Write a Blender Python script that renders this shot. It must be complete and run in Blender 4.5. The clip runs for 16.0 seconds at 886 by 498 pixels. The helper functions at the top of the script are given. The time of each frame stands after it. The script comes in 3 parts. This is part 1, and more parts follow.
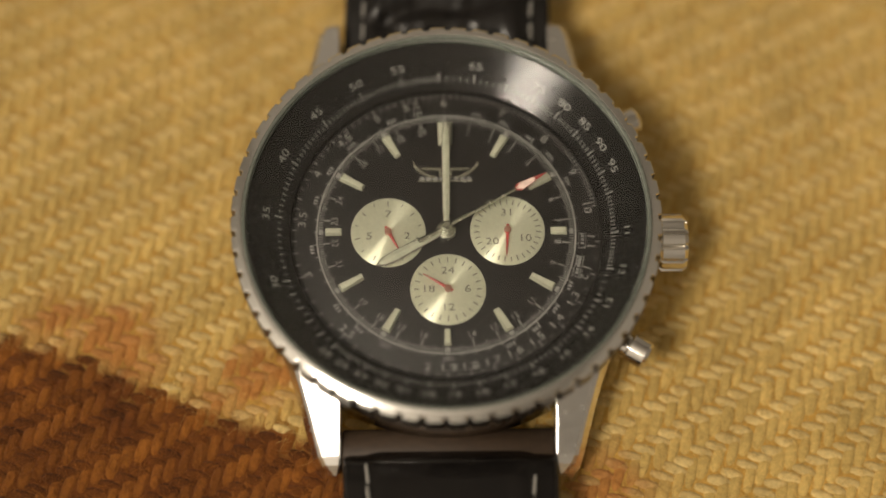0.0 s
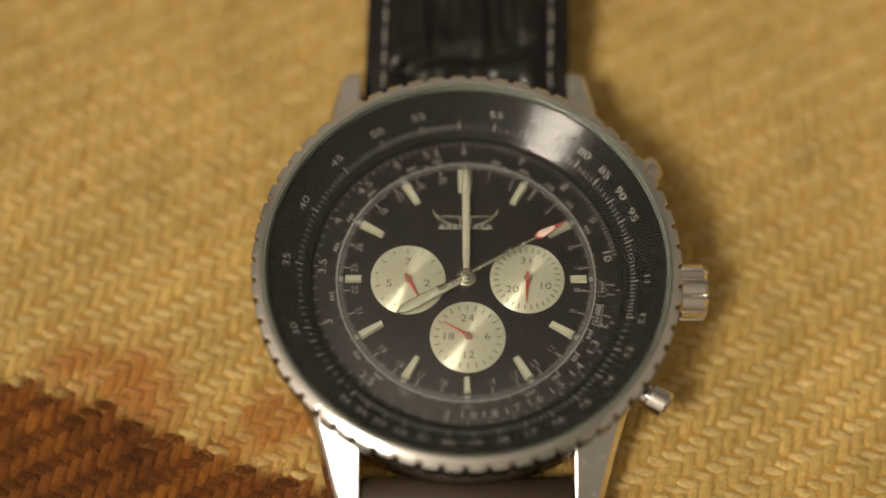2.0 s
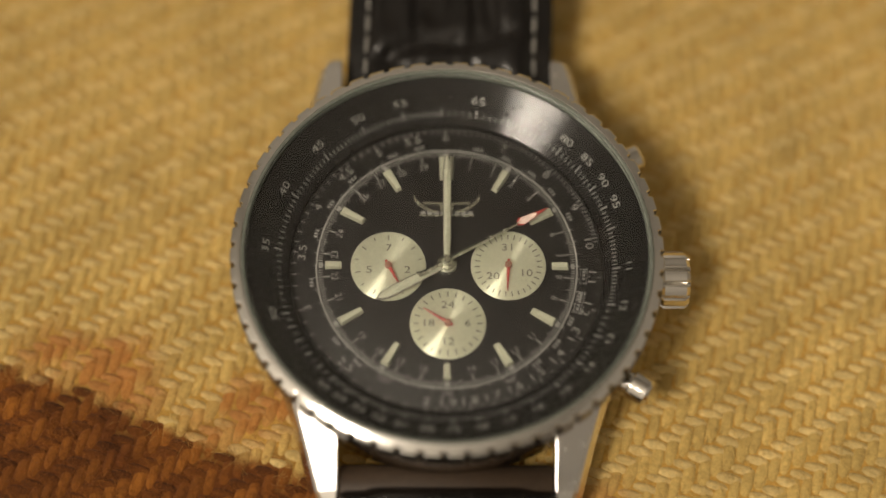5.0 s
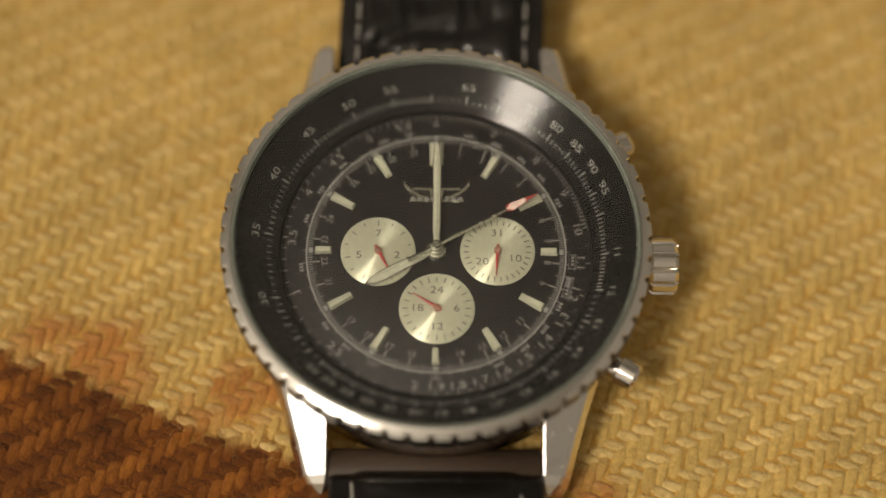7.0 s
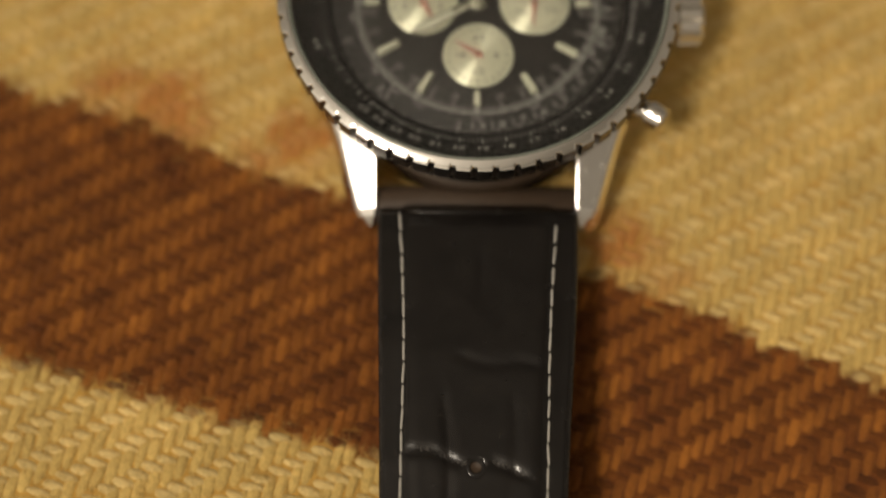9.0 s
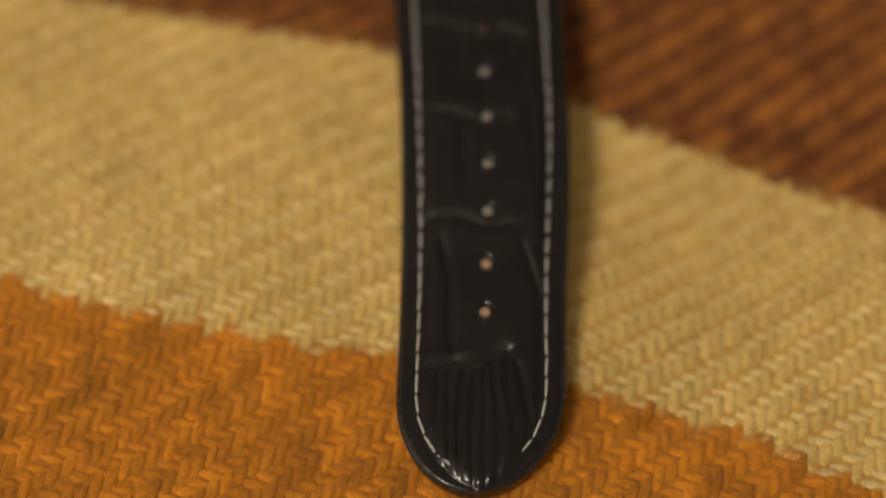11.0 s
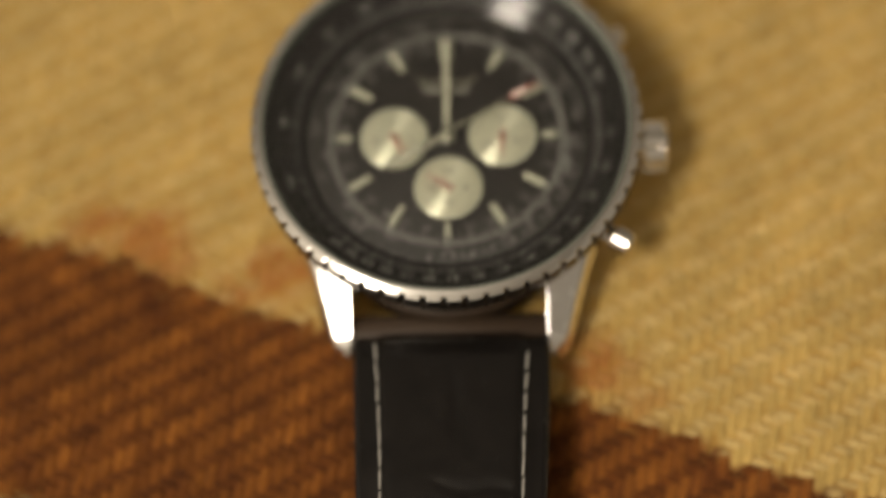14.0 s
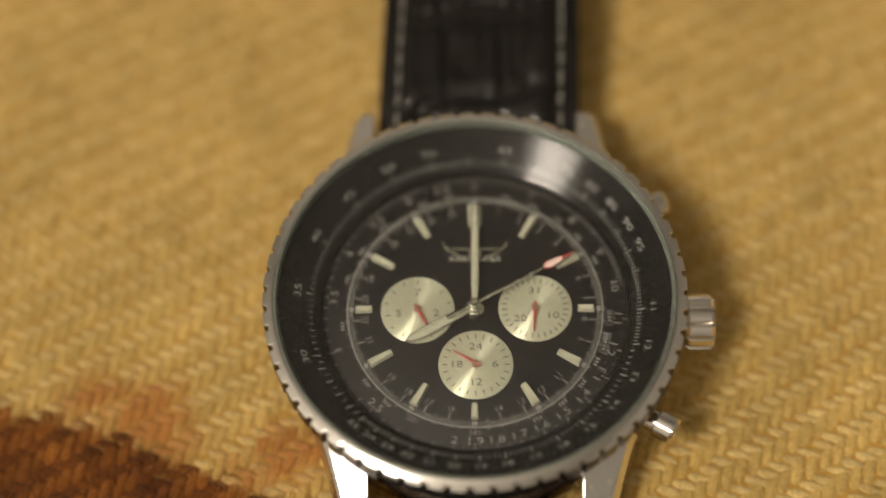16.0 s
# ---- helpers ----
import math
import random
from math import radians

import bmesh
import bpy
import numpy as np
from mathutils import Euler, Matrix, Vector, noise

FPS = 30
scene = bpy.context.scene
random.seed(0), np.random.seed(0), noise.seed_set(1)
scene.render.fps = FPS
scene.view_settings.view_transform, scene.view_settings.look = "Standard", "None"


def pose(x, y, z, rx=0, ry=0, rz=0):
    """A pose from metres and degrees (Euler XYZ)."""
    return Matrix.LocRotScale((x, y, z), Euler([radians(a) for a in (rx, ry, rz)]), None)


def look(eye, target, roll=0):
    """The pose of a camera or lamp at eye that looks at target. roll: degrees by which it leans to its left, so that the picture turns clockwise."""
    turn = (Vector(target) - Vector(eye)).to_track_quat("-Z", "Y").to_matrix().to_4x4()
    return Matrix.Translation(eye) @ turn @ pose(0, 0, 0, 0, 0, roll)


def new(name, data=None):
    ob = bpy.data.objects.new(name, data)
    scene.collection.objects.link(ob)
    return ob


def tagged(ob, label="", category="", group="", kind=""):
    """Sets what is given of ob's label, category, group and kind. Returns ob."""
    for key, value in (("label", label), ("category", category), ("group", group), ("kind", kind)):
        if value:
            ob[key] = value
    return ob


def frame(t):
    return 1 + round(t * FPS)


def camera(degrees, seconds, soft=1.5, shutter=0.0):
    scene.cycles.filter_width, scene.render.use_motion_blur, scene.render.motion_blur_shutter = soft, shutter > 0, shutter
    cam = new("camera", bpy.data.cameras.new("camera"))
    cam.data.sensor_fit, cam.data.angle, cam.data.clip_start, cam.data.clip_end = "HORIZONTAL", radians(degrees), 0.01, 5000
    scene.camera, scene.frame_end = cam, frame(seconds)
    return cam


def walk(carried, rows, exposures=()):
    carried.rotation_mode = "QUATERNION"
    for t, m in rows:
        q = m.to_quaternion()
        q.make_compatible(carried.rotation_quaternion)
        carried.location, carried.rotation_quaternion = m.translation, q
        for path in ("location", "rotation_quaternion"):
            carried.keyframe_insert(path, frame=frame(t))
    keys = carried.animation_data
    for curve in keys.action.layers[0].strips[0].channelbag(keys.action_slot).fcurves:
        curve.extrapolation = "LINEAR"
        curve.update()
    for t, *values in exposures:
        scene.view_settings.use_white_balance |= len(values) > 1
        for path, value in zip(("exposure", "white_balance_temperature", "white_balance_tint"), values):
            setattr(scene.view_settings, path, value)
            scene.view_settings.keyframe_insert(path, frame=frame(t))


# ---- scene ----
cam = camera(29.056, 16.0, soft=1.8, shutter=0.4)
cam.data.dof.use_dof = True
cam.data.dof.focus_distance = 0.1795
cam.data.dof.aperture_fstop = 6.0

# seconds, eye in metres, then heading, pitch and roll in degrees
PATH = [
    (0.0, (-0.00327, -0.07155, 0.17458), -2.387, -67.168, 1.828),
    (0.5, (-0.00404, -0.07408, 0.17504), -2.988, -65.907, 2.586),
    (1.0, (-0.00416, -0.07439, 0.17542), -3.964, -66.191, 3.491),
    (1.5, (-0.00369, -0.07540, 0.17656), -3.983, -65.505, 3.502),
    (2.0, (-0.00509, -0.07135, 0.17476), -2.041, -65.658, 1.951),
    (2.5, (-0.00403, -0.07157, 0.17309), -1.494, -65.700, 1.440),
    (3.0, (-0.00337, -0.07278, 0.17352), -1.458, -64.943, 1.207),
    (3.5, (-0.00231, -0.07222, 0.17393), -1.827, -65.310, 1.656),
    (4.0, (-0.00314, -0.07311, 0.17324), -2.238, -65.210, 2.102),
    (4.2, (-0.00405, -0.07256, 0.17286), -2.311, -65.241, 2.372),
    (6.3, (-0.00064, -0.07582, 0.17231), -0.600, -64.951, 0.767),
    (6.5, (-0.00128, -0.07412, 0.17338), -0.309, -65.497, 0.824),
    (7.0, (-0.00086, -0.07478, 0.17287), -1.200, -65.363, 1.543),
    (7.5, (-0.00100, -0.07675, 0.17373), -0.105, -64.801, 0.626),
    (8.0, (-0.00226, -0.08130, 0.17333), -0.704, -65.852, 1.339),
    (8.5, (-0.00482, -0.08796, 0.17623), -0.344, -67.738, 1.347),
    (9.0, (-0.00344, -0.09121, 0.18099), 0.157, -70.237, 0.388),
    (9.5, (-0.00251, -0.09864, 0.18340), 0.147, -71.741, 0.045),
    (10.0, (-0.00475, -0.12940, 0.18070), -2.006, -66.952, 1.310),
    (10.2, (-0.00467, -0.14209, 0.17519), -1.463, -64.612, 0.583),
    (11.3, (-0.01443, -0.17904, 0.16826), -4.571, -59.574, 1.416),
    (12.3, (-0.01311, -0.17080, 0.16598), -4.502, -59.596, 1.531),
    (12.5, (-0.01188, -0.16766, 0.16341), -4.231, -58.837, 1.642),
    (13.0, (-0.00718, -0.15301, 0.16893), -3.029, -59.681, 0.656),
    (13.5, (-0.00185, -0.11626, 0.18576), -1.632, -65.584, -0.442),
    (14.0, (0.00473, -0.09085, 0.18596), 3.953, -66.506, -4.777),
    (14.5, (0.00840, -0.08387, 0.18525), 3.863, -65.360, -4.414),
    (15.0, (-0.00017, -0.08422, 0.17811), 3.150, -63.881, -2.856),
    (15.5, (0.00144, -0.08523, 0.17638), 1.289, -61.538, -1.529),
    (16.0, (0.00212, -0.08128, 0.17308), 3.607, -61.555, -3.553),
]


def aim(eye, heading, pitch):
    h, p = radians(heading), radians(pitch)
    return (eye[0] - math.sin(h) * math.cos(p), eye[1] + math.cos(h) * math.cos(p), eye[2] + math.sin(p))


walk(cam, [(t, look(eye, aim(eye, h, p), r)) for t, eye, h, p, r in PATH])

# ---------------------------------------------------------------- light
world = bpy.data.worlds.new("world")
scene.world = world
world.use_nodes = True
world.node_tree.nodes["Background"].inputs[0].default_value = (0.05, 0.04, 0.03, 1)
world.node_tree.nodes["Background"].inputs[1].default_value = 0.2
scene.view_settings.exposure = 0.0

LAMP_AT = Vector((-0.74, -0.69, 1.38))
lamp_data = bpy.data.lights.new("room_lamp", "POINT")
lamp_data.shadow_soft_size = 0.20
lamp_data.energy = 73.0
lamp_data.color = (0.99, 0.87, 0.715)
lamp = new("room_lamp", lamp_data)
lamp.location = LAMP_AT

MM = 0.001
rng = np.random.default_rng(7)


# ---------------------------------------------------------------- materials
class Nodes:
    """A principled material with a few short ways to wire it."""

    def __init__(self, name, **values):
        self.mat = bpy.data.materials.new(name)
        self.mat.use_nodes = True
        self.tree = self.mat.node_tree
        self.bsdf = self.tree.nodes["Principled BSDF"]
        for key, value in values.items():
            self.bsdf.inputs[key.replace("_", " ")].default_value = value

    def node(self, kind, **inputs):
        n = self.tree.nodes.new(kind)
        for key, value in inputs.items():
            self.put(n.inputs[key.replace("_", " ")], value)
        return n

    def put(self, socket, value):
        if isinstance(value, bpy.types.NodeSocket):
            self.tree.links.new(value, socket)
        else:
            socket.default_value = value

    def noise(self, scale, detail=3.0, rough=0.6):
        co = self.node("ShaderNodeTexCoord").outputs["Object"]
        return self.node("ShaderNodeTexNoise", Vector=co, Scale=scale, Detail=detail, Roughness=rough).outputs["Fac"]

    def ramp(self, fac, *stops):
        r = self.node("ShaderNodeValToRGB", Fac=fac)
        while len(r.color_ramp.elements) < len(stops):
            r.color_ramp.elements.new(0.5)
        for e, (at, col) in zip(r.color_ramp.elements, stops):
            e.position, e.color = at, (*col, 1) if len(col) == 3 else (col[0], col[0], col[0], 1)
        return r.outputs["Color"]

    def mix(self, a, b, fac, how="MIX"):
        m = self.tree.nodes.new("ShaderNodeMix")
        m.data_type, m.blend_type = "RGBA", how
        self.put(m.inputs[0], fac), self.put(m.inputs[6], a), self.put(m.inputs[7], b)
        return m.outputs[2]

    def bump(self, height, strength, distance):
        b = self.node("ShaderNodeBump", Strength=strength, Distance=distance, Height=height)
        self.put(self.bsdf.inputs["Normal"], b.outputs["Normal"])

    def set(self, key, value):
        self.put(self.bsdf.inputs[key], value)
        return self


def steel(name, rough, colour=(0.74, 0.72, 0.68)):
    n = Nodes(name, Metallic=1.0, Base_Color=(*colour, 1))
    n.set("Roughness", n.ramp(n.noise(900, 4), (0.3, (rough * 0.75,)), (0.75, (rough * 1.5,))))
    n.bump(n.noise(2600, 2), 0.10, 0.00004)
    return n.mat


def satin(name, colour, rough, metal=0.0, vary=0.25, scale=1500):
    n = Nodes(name, Roughness=rough, Metallic=metal)
    dark = tuple(c * (1 - vary) for c in colour)
    n.set("Base Color", n.ramp(n.noise(scale, 3), (0.3, dark), (0.7, colour)))
    n.bump(n.noise(scale * 3, 2), 0.15, 0.00003)
    return n.mat


polished = steel("polished_steel", 0.11)
bright_steel = steel("bright_steel", 0.20, (0.86, 0.85, 0.83))
bezel_steel = steel("bezel_steel", 0.13, (0.82, 0.81, 0.78))
# near-black copy of the steel: shade in the bezel's notches put into colour
shaded_steel = steel("shaded_bezel_steel", 0.30, (0.10, 0.095, 0.09))
dial_black = satin("dial_black", (0.010, 0.009, 0.008), 0.38)
ring_black = satin("ring_black", (0.010, 0.0095, 0.009), 0.125)
ring_black.node_tree.nodes["Principled BSDF"].inputs["Specular IOR Level"].default_value = 0.27
print_white = satin("printed_white", (0.27, 0.27, 0.25), 0.5)
print_grey = satin("printed_grey", (0.22, 0.22, 0.21), 0.5)
print_dark = satin("printed_dark", (0.15, 0.14, 0.10), 0.5)
lume = satin("cream_lume", (0.43, 0.44, 0.33), 0.45)
hand_metal = steel("hand_metal", 0.22, (0.68, 0.70, 0.58))
red_paint = satin("red_paint", (0.40, 0.05, 0.04), 0.4)
pink_tip = satin("pale_red_paint", (0.80, 0.62, 0.55), 0.4)
hub_brown = satin("hub_brown", (0.30, 0.15, 0.10), 0.4)
rim_gleam = satin("crystal_edge", (0.20, 0.22, 0.19), 0.18)
tan = satin("tan_lining", (0.34, 0.21, 0.13), 0.7)
end_brown = satin("strap_end_brown", (0.045, 0.026, 0.013), 0.6)
worn_grey = satin("worn_grey_lining", (0.22, 0.19, 0.17), 0.6)
thread = satin("white_thread", (0.40, 0.385, 0.35), 0.75)

n = Nodes("subdial_silver", Metallic=0.55, Roughness=0.34, Anisotropic=0.9, Anisotropic_Rotation=0.25)
n.set("Base Color", n.ramp(n.noise(2500, 3), (0.3, (0.60, 0.62, 0.46)), (0.7, (0.68, 0.70, 0.53))))
tangent = n.node("ShaderNodeTangent")
tangent.direction_type, tangent.axis = "RADIAL", "Z"
n.set("Tangent", tangent.outputs[0])
subdial_silver = n.mat

n = Nodes("crystal", Roughness=0.02, IOR=1.45, Base_Color=(1, 1, 1, 1))
n.bsdf.inputs["Transmission Weight"].default_value = 1.0
crystal_glass = n.mat

# black embossed leather; the worn mask pales the ridges that are rubbed
n = Nodes("black_leather")
n.bsdf.inputs["Specular IOR Level"].default_value = 0.45
worn = n.node("ShaderNodeVertexColor")
worn.layer_name = "worn"
base = n.ramp(n.noise(420, 5), (0.3, (0.005, 0.0043, 0.004)), (0.75, (0.011, 0.0092, 0.0082)))
speck = n.ramp(n.noise(3500, 2), (0.42, (0.0,)), (0.62, (1.0,)))
patch = n.mix((0, 0, 0, 1), worn.outputs["Color"], speck)
n.set("Base Color", n.mix(base, (0.30, 0.28, 0.26, 1), patch))
n.set("Roughness", n.ramp(n.noise(700, 4), (0.3, (0.14,)), (0.7, (0.28,))))
n.bump(n.noise(2600, 4, 0.7), 0.2, 0.00006)
leather = n.mat

# wool yarn: the colour lies on each float, the fibres are grain
n = Nodes("wool", Roughness=0.95)
n.bsdf.inputs["Specular IOR Level"].default_value = 0.15
n.bsdf.inputs["Sheen Weight"].default_value = 0.08
n.bsdf.inputs["Sheen Roughness"].default_value = 0.6
yarn = n.node("ShaderNodeVertexColor")
yarn.layer_name = "yarn"
grain = n.ramp(n.noise(1800, 4, 0.7), (0.25, (0.72,)), (0.75, (1.14,)))
blot = n.ramp(n.noise(70, 3), (0.3, (0.84,)), (0.7, (1.08,)))
n.set("Base Color", n.mix(n.mix(yarn.outputs["Color"], grain, 1.0, "MULTIPLY"), blot, 1.0, "MULTIPLY"))
n.bump(n.noise(3200, 4, 0.75), 0.4, 0.0002)
wool = n.mat

n = Nodes("plaster", Roughness=0.9)
n.set("Base Color", n.ramp(n.noise(3, 4), (0.3, (0.40, 0.385, 0.36)), (0.7, (0.48, 0.46, 0.43))))
plaster = n.mat
n = Nodes("mattress_cloth", Roughness=0.95)
n.set("Base Color", n.ramp(n.noise(30, 4), (0.3, (0.30, 0.24, 0.16)), (0.7, (0.38, 0.30, 0.20))))
cloth = n.mat


# ---------------------------------------------------------------- mesh helpers (millimetres)
def from_arrays(name, verts, faces, smooth=True):
    me = bpy.data.meshes.new(name)
    me.from_pydata([tuple(float(c) * MM for c in v) for v in verts], [], [tuple(int(i) for i in f) for f in faces])
    me.update()
    if smooth:
        me.shade_smooth()
    return me


def part(name, me, material, parent, label="", at=(0, 0, 0), turn=0.0):
    ob = new(name, me)
    if not me.materials:
        me.materials.append(material)
    ob.parent = parent
    ob.matrix_basis = Matrix.Translation(Vector(at) * MM) @ Matrix.Rotation(radians(-turn), 4, "Z")
    if label:
        tagged(ob, label)
    return ob


def bm_mesh(name, bm, smooth=False):
    bmesh.ops.recalc_face_normals(bm, faces=bm.faces)
    bmesh.ops.scale(bm, vec=(MM, MM, MM), verts=bm.verts)
    me = bpy.data.meshes.new(name)
    bm.to_mesh(me)
    bm.free()
    if smooth:
        me.shade_smooth()
    return me


def lathe(name, profile, count=180, radius=None, smooth=True, closed=True):
    """Turns a profile of (r, z) about z. radius(r, z, angle) may notch it."""
    verts, faces = [], []
    for i in range(count):
        a = 2 * math.pi * i / count
        for r, z in profile:
            q = radius(r, z, a) if radius else r
            verts.append((q * math.sin(a), q * math.cos(a), z))
    k = len(profile)
    for i in range(count):
        j = (i + 1) % count
        for m in range(k if closed else k - 1):
            o = (m + 1) % k
            faces.append((i * k + m, i * k + o, j * k + o, j * k + m))
    me = from_arrays(name, verts, faces, smooth)
    me.set_sharp_from_angle(angle=radians(30))
    return me


def slab(name, outline, z0, z1, bevel=0.0, segments=2, smooth=False):
    """An outline of (x, y) raised from z0 to z1, its upper edges rounded."""
    bm = bmesh.new()
    low = [bm.verts.new((x, y, z0)) for x, y in outline]
    face = bm.faces.new(low)
    top = bmesh.ops.extrude_face_region(bm, geom=[face])
    moved = [g for g in top["geom"] if isinstance(g, bmesh.types.BMVert)]
    bmesh.ops.translate(bm, verts=moved, vec=(0, 0, z1 - z0))
    if bevel:
        edges = [e for e in bm.edges if all(v.co.z > z1 - 1e-6 for v in e.verts)]
        bmesh.ops.bevel(bm, geom=edges, offset=bevel, segments=segments, affect="EDGES", profile=0.6)
    return bm_mesh(name, bm, smooth)


def disc(name, r, z0, z1, count=96, bevel=0.1):
    return lathe(name, [(0.0, z1), (r - bevel, z1), (r - bevel * 0.3, z1 - bevel * 0.3), (r, z1 - bevel), (r, z0), (0.0, z0)], count)


def polar(angle, r):
    a = radians(angle)
    return r * math.sin(a), r * math.cos(a)


LETTERS = {}


def text_mesh(body, size, depth=0.03):
    """Characters in the built-in font, size in millimetres."""
    key = (body, size)
    if key not in LETTERS:
        cu = bpy.data.curves.new("text", "FONT")
        cu.body, cu.size, cu.align_x, cu.align_y = body, 1.0, "CENTER", "CENTER"
        cu.extrude, cu.resolution_u, cu.offset = 0.02, 3, -0.005
        ob = bpy.data.objects.new("text", cu)
        me = bpy.data.meshes.new_from_object(ob)
        bpy.data.objects.remove(ob)
        bpy.data.curves.remove(cu)
        me.transform(Matrix.Diagonal((size * MM, size * MM, depth / 0.04 * MM, 1)))
        LETTERS[key] = me
    return LETTERS[key]


def numeral(body, size, angle, r, z, material, parent, flip=False, centre=(0, 0)):
    x, y = polar(angle, r)
    me = text_mesh(body, size)
    me = me if not me.materials or me.materials[0] == material else me.copy()
    if me.materials and me.materials[0] != material:
        me.materials.clear()
    return part("numeral", me, material, parent, at=(centre[0] + x, centre[1] + y, z), turn=angle + (180 if flip else 0))


def tick_ring(name, ticks, z, material, parent, slope=0.0, r_ref=0.0, at=(0, 0, 0)):
    """Many fine marks in one mesh; ticks are (angle, r0, r1, width)."""
    verts, faces = [], []
    for a, r0, r1, w in ticks:
        s, c = math.sin(radians(a)), math.cos(radians(a))
        k = len(verts)
        for h in (0.0, 0.03):
            for r, side in ((r0, -1), (r0, 1), (r1, 1), (r1, -1)):
                verts.append((r * s + side * w / 2 * c, r * c - side * w / 2 * s, z + h + (r - r_ref) * slope))
        faces += [(k + 4, k + 7, k + 6, k + 5)] + [(k + i, k + (i + 1) % 4, k + 4 + (i + 1) % 4, k + 4 + i) for i in range(4)]
    return tagged(part(name, from_arrays(name, verts, faces, False), material, parent, at=at), kind="stuff")


# ---------------------------------------------------------------- room
def box(name, lo, hi, material):
    bm = bmesh.new()
    bmesh.ops.create_cube(bm, size=1.0)
    for v in bm.verts:
        v.co = Vector([lo[i] + (v.co[i] + 0.5) * (hi[i] - lo[i]) for i in range(3)])
    me = bpy.data.meshes.new(name)
    bm.to_mesh(me)
    bm.free()
    me.materials.append(material)
    return new(name, me)


ROOM = 1.7
tagged(box("floor", (-ROOM, -ROOM, -0.56), (ROOM, ROOM, -0.50), plaster), "plain floor of the room", "floor", kind="structure")
tagged(box("ceiling", (-ROOM, -ROOM, 2.30), (ROOM, ROOM, 2.36), plaster), "plain pale plaster ceiling", "ceiling", kind="structure")
for side, lo, hi in (("north", (-ROOM, ROOM, -0.5), (ROOM, ROOM + 0.1, 2.3)), ("south", (-ROOM, -ROOM - 0.1, -0.5), (ROOM, -ROOM, 2.3)),
                     ("east", (ROOM, -ROOM, -0.5), (ROOM + 0.1, ROOM, 2.3)), ("west", (-ROOM - 0.1, -ROOM, -0.5), (-ROOM, ROOM, 2.3))):
    tagged(box("wall_" + side, lo, hi, plaster), "plain warm beige plaster wall", "wall", kind="structure")
tagged(box("bed_base", (-0.5, -0.6, -0.5), (0.5, 0.5, -0.0095), cloth), "plain cloth bed base under the blanket", "bed", kind="structure")


# ---------------------------------------------------------------- blanket
def smooth_step(a, b, x):
    t = min(1.0, max(0.0, (x - a) / (b - a)))
    return t * t * (3 - 2 * t)


U = Vector((0.958, -0.287))          # along the stripes (weft)
V = Vector((0.287, 0.958))           # across the stripes (warp)
PU, PV = 1.20, 1.22                  # yarn pitch
OCHRE, CREAM = np.array((0.635, 0.442, 0.143)), np.array((0.70, 0.52, 0.215))
# warm light bounced between the yarns, painted as the backing's colour
GAP_GLOW = np.array((0.58, 0.34, 0.075))
BROWN, ORANGE, RUST = np.array((0.165, 0.051, 0.010)), np.array((0.55, 0.205, 0.014)), np.array((0.46, 0.16, 0.033))


def brown_top(x):
    x = min(80.0, max(-80.0, x))
    return -24.7 - 0.342 * x + 0.6 * math.sin(x / 9.0)


def brown_low(x):
    x = min(62.0, max(-62.0, x))
    return -53.0 - 0.296 * x - 0.0022 * x * x - 0.000031 * x ** 3


def orange_top(x):
    x = min(48.0, max(-55.0, x))
    return -94.0 - 0.245 * x - 0.0025 * x * x - 0.00005 * x ** 3


def orange_low(x):
    return orange_top(x) - 36.0


def swell(x, y):
    """Slow waves of the cloth and the hollow beside the strap."""
    return 0.35 * math.sin(x / 17.0 + 0.6) * math.sin(y / 23.0 + 1.0) + 0.2 * math.sin(x / 7.0 - y / 11.0) - 0.35 - 5.5 * math.exp(-((x - 27) ** 2 + (y + 70) ** 2) / 22.0 ** 2)


def stripe(x, y):
    wob = 0.5 * noise.noise((x * 0.23, y * 0.23, 3.0))
    y += wob
    if brown_low(x) < y < brown_top(x):
        return "brown"
    if orange_low(x) < y < orange_top(x):
        return "orange"
    return "cream"


def blend(x, y):
    """How far the cloth is brown and orange at a place; the dyes run into each other at the edges."""
    y += 1.1 * noise.noise((x * 0.23, y * 0.23, 3.0)) + 0.9 * noise.noise((x * 0.9, y * 0.9, 6.0))
    soft = 0.5
    brown = min(smooth_step(-soft, soft, brown_top(x) - y), smooth_step(-soft, soft, y - brown_low(x)))
    orange = min(smooth_step(-soft, soft, orange_top(x) - y), smooth_step(-soft, soft, y - orange_low(x)))
    return brown, orange


def dye(x, y, warp, tone):
    """Colour of a yarn at a place: stripe, mottled brown wool, rust smudges."""
    brown, orange = blend(x, y)
    col = (OCHRE if warp else CREAM) * tone
    rust = min(0.78, 1.1 * rusty(x, y)) * (1 - brown)
    if rust > 0.01:
        col = col * (1 - rust) + RUST * rust
    if brown > 0:
        mott = 0.5 + 0.75 * noise.noise((x * 0.3, y * 0.3, 9.0)) + 0.4 * noise.noise((x * 0.13, y * 0.13, 4.0))
        mott = min(1.0, max(0.0, mott))
        light = np.array((0.37, 0.135, 0.021)) if warp else np.array((0.19, 0.06, 0.010))
        dark = (BROWN * (0.95 if warp else 0.46) * (1 - mott) + light * mott) * tone
        col = col * (1 - brown) + dark * brown
    if orange > 0:
        col = col * (1 - orange) + ORANGE * (0.86 if warp else 0.95) * tone * (1 + 0.5 * noise.noise((x * 0.3, y * 0.3, 7.0))) * orange
    return np.clip(col, 0, 1)


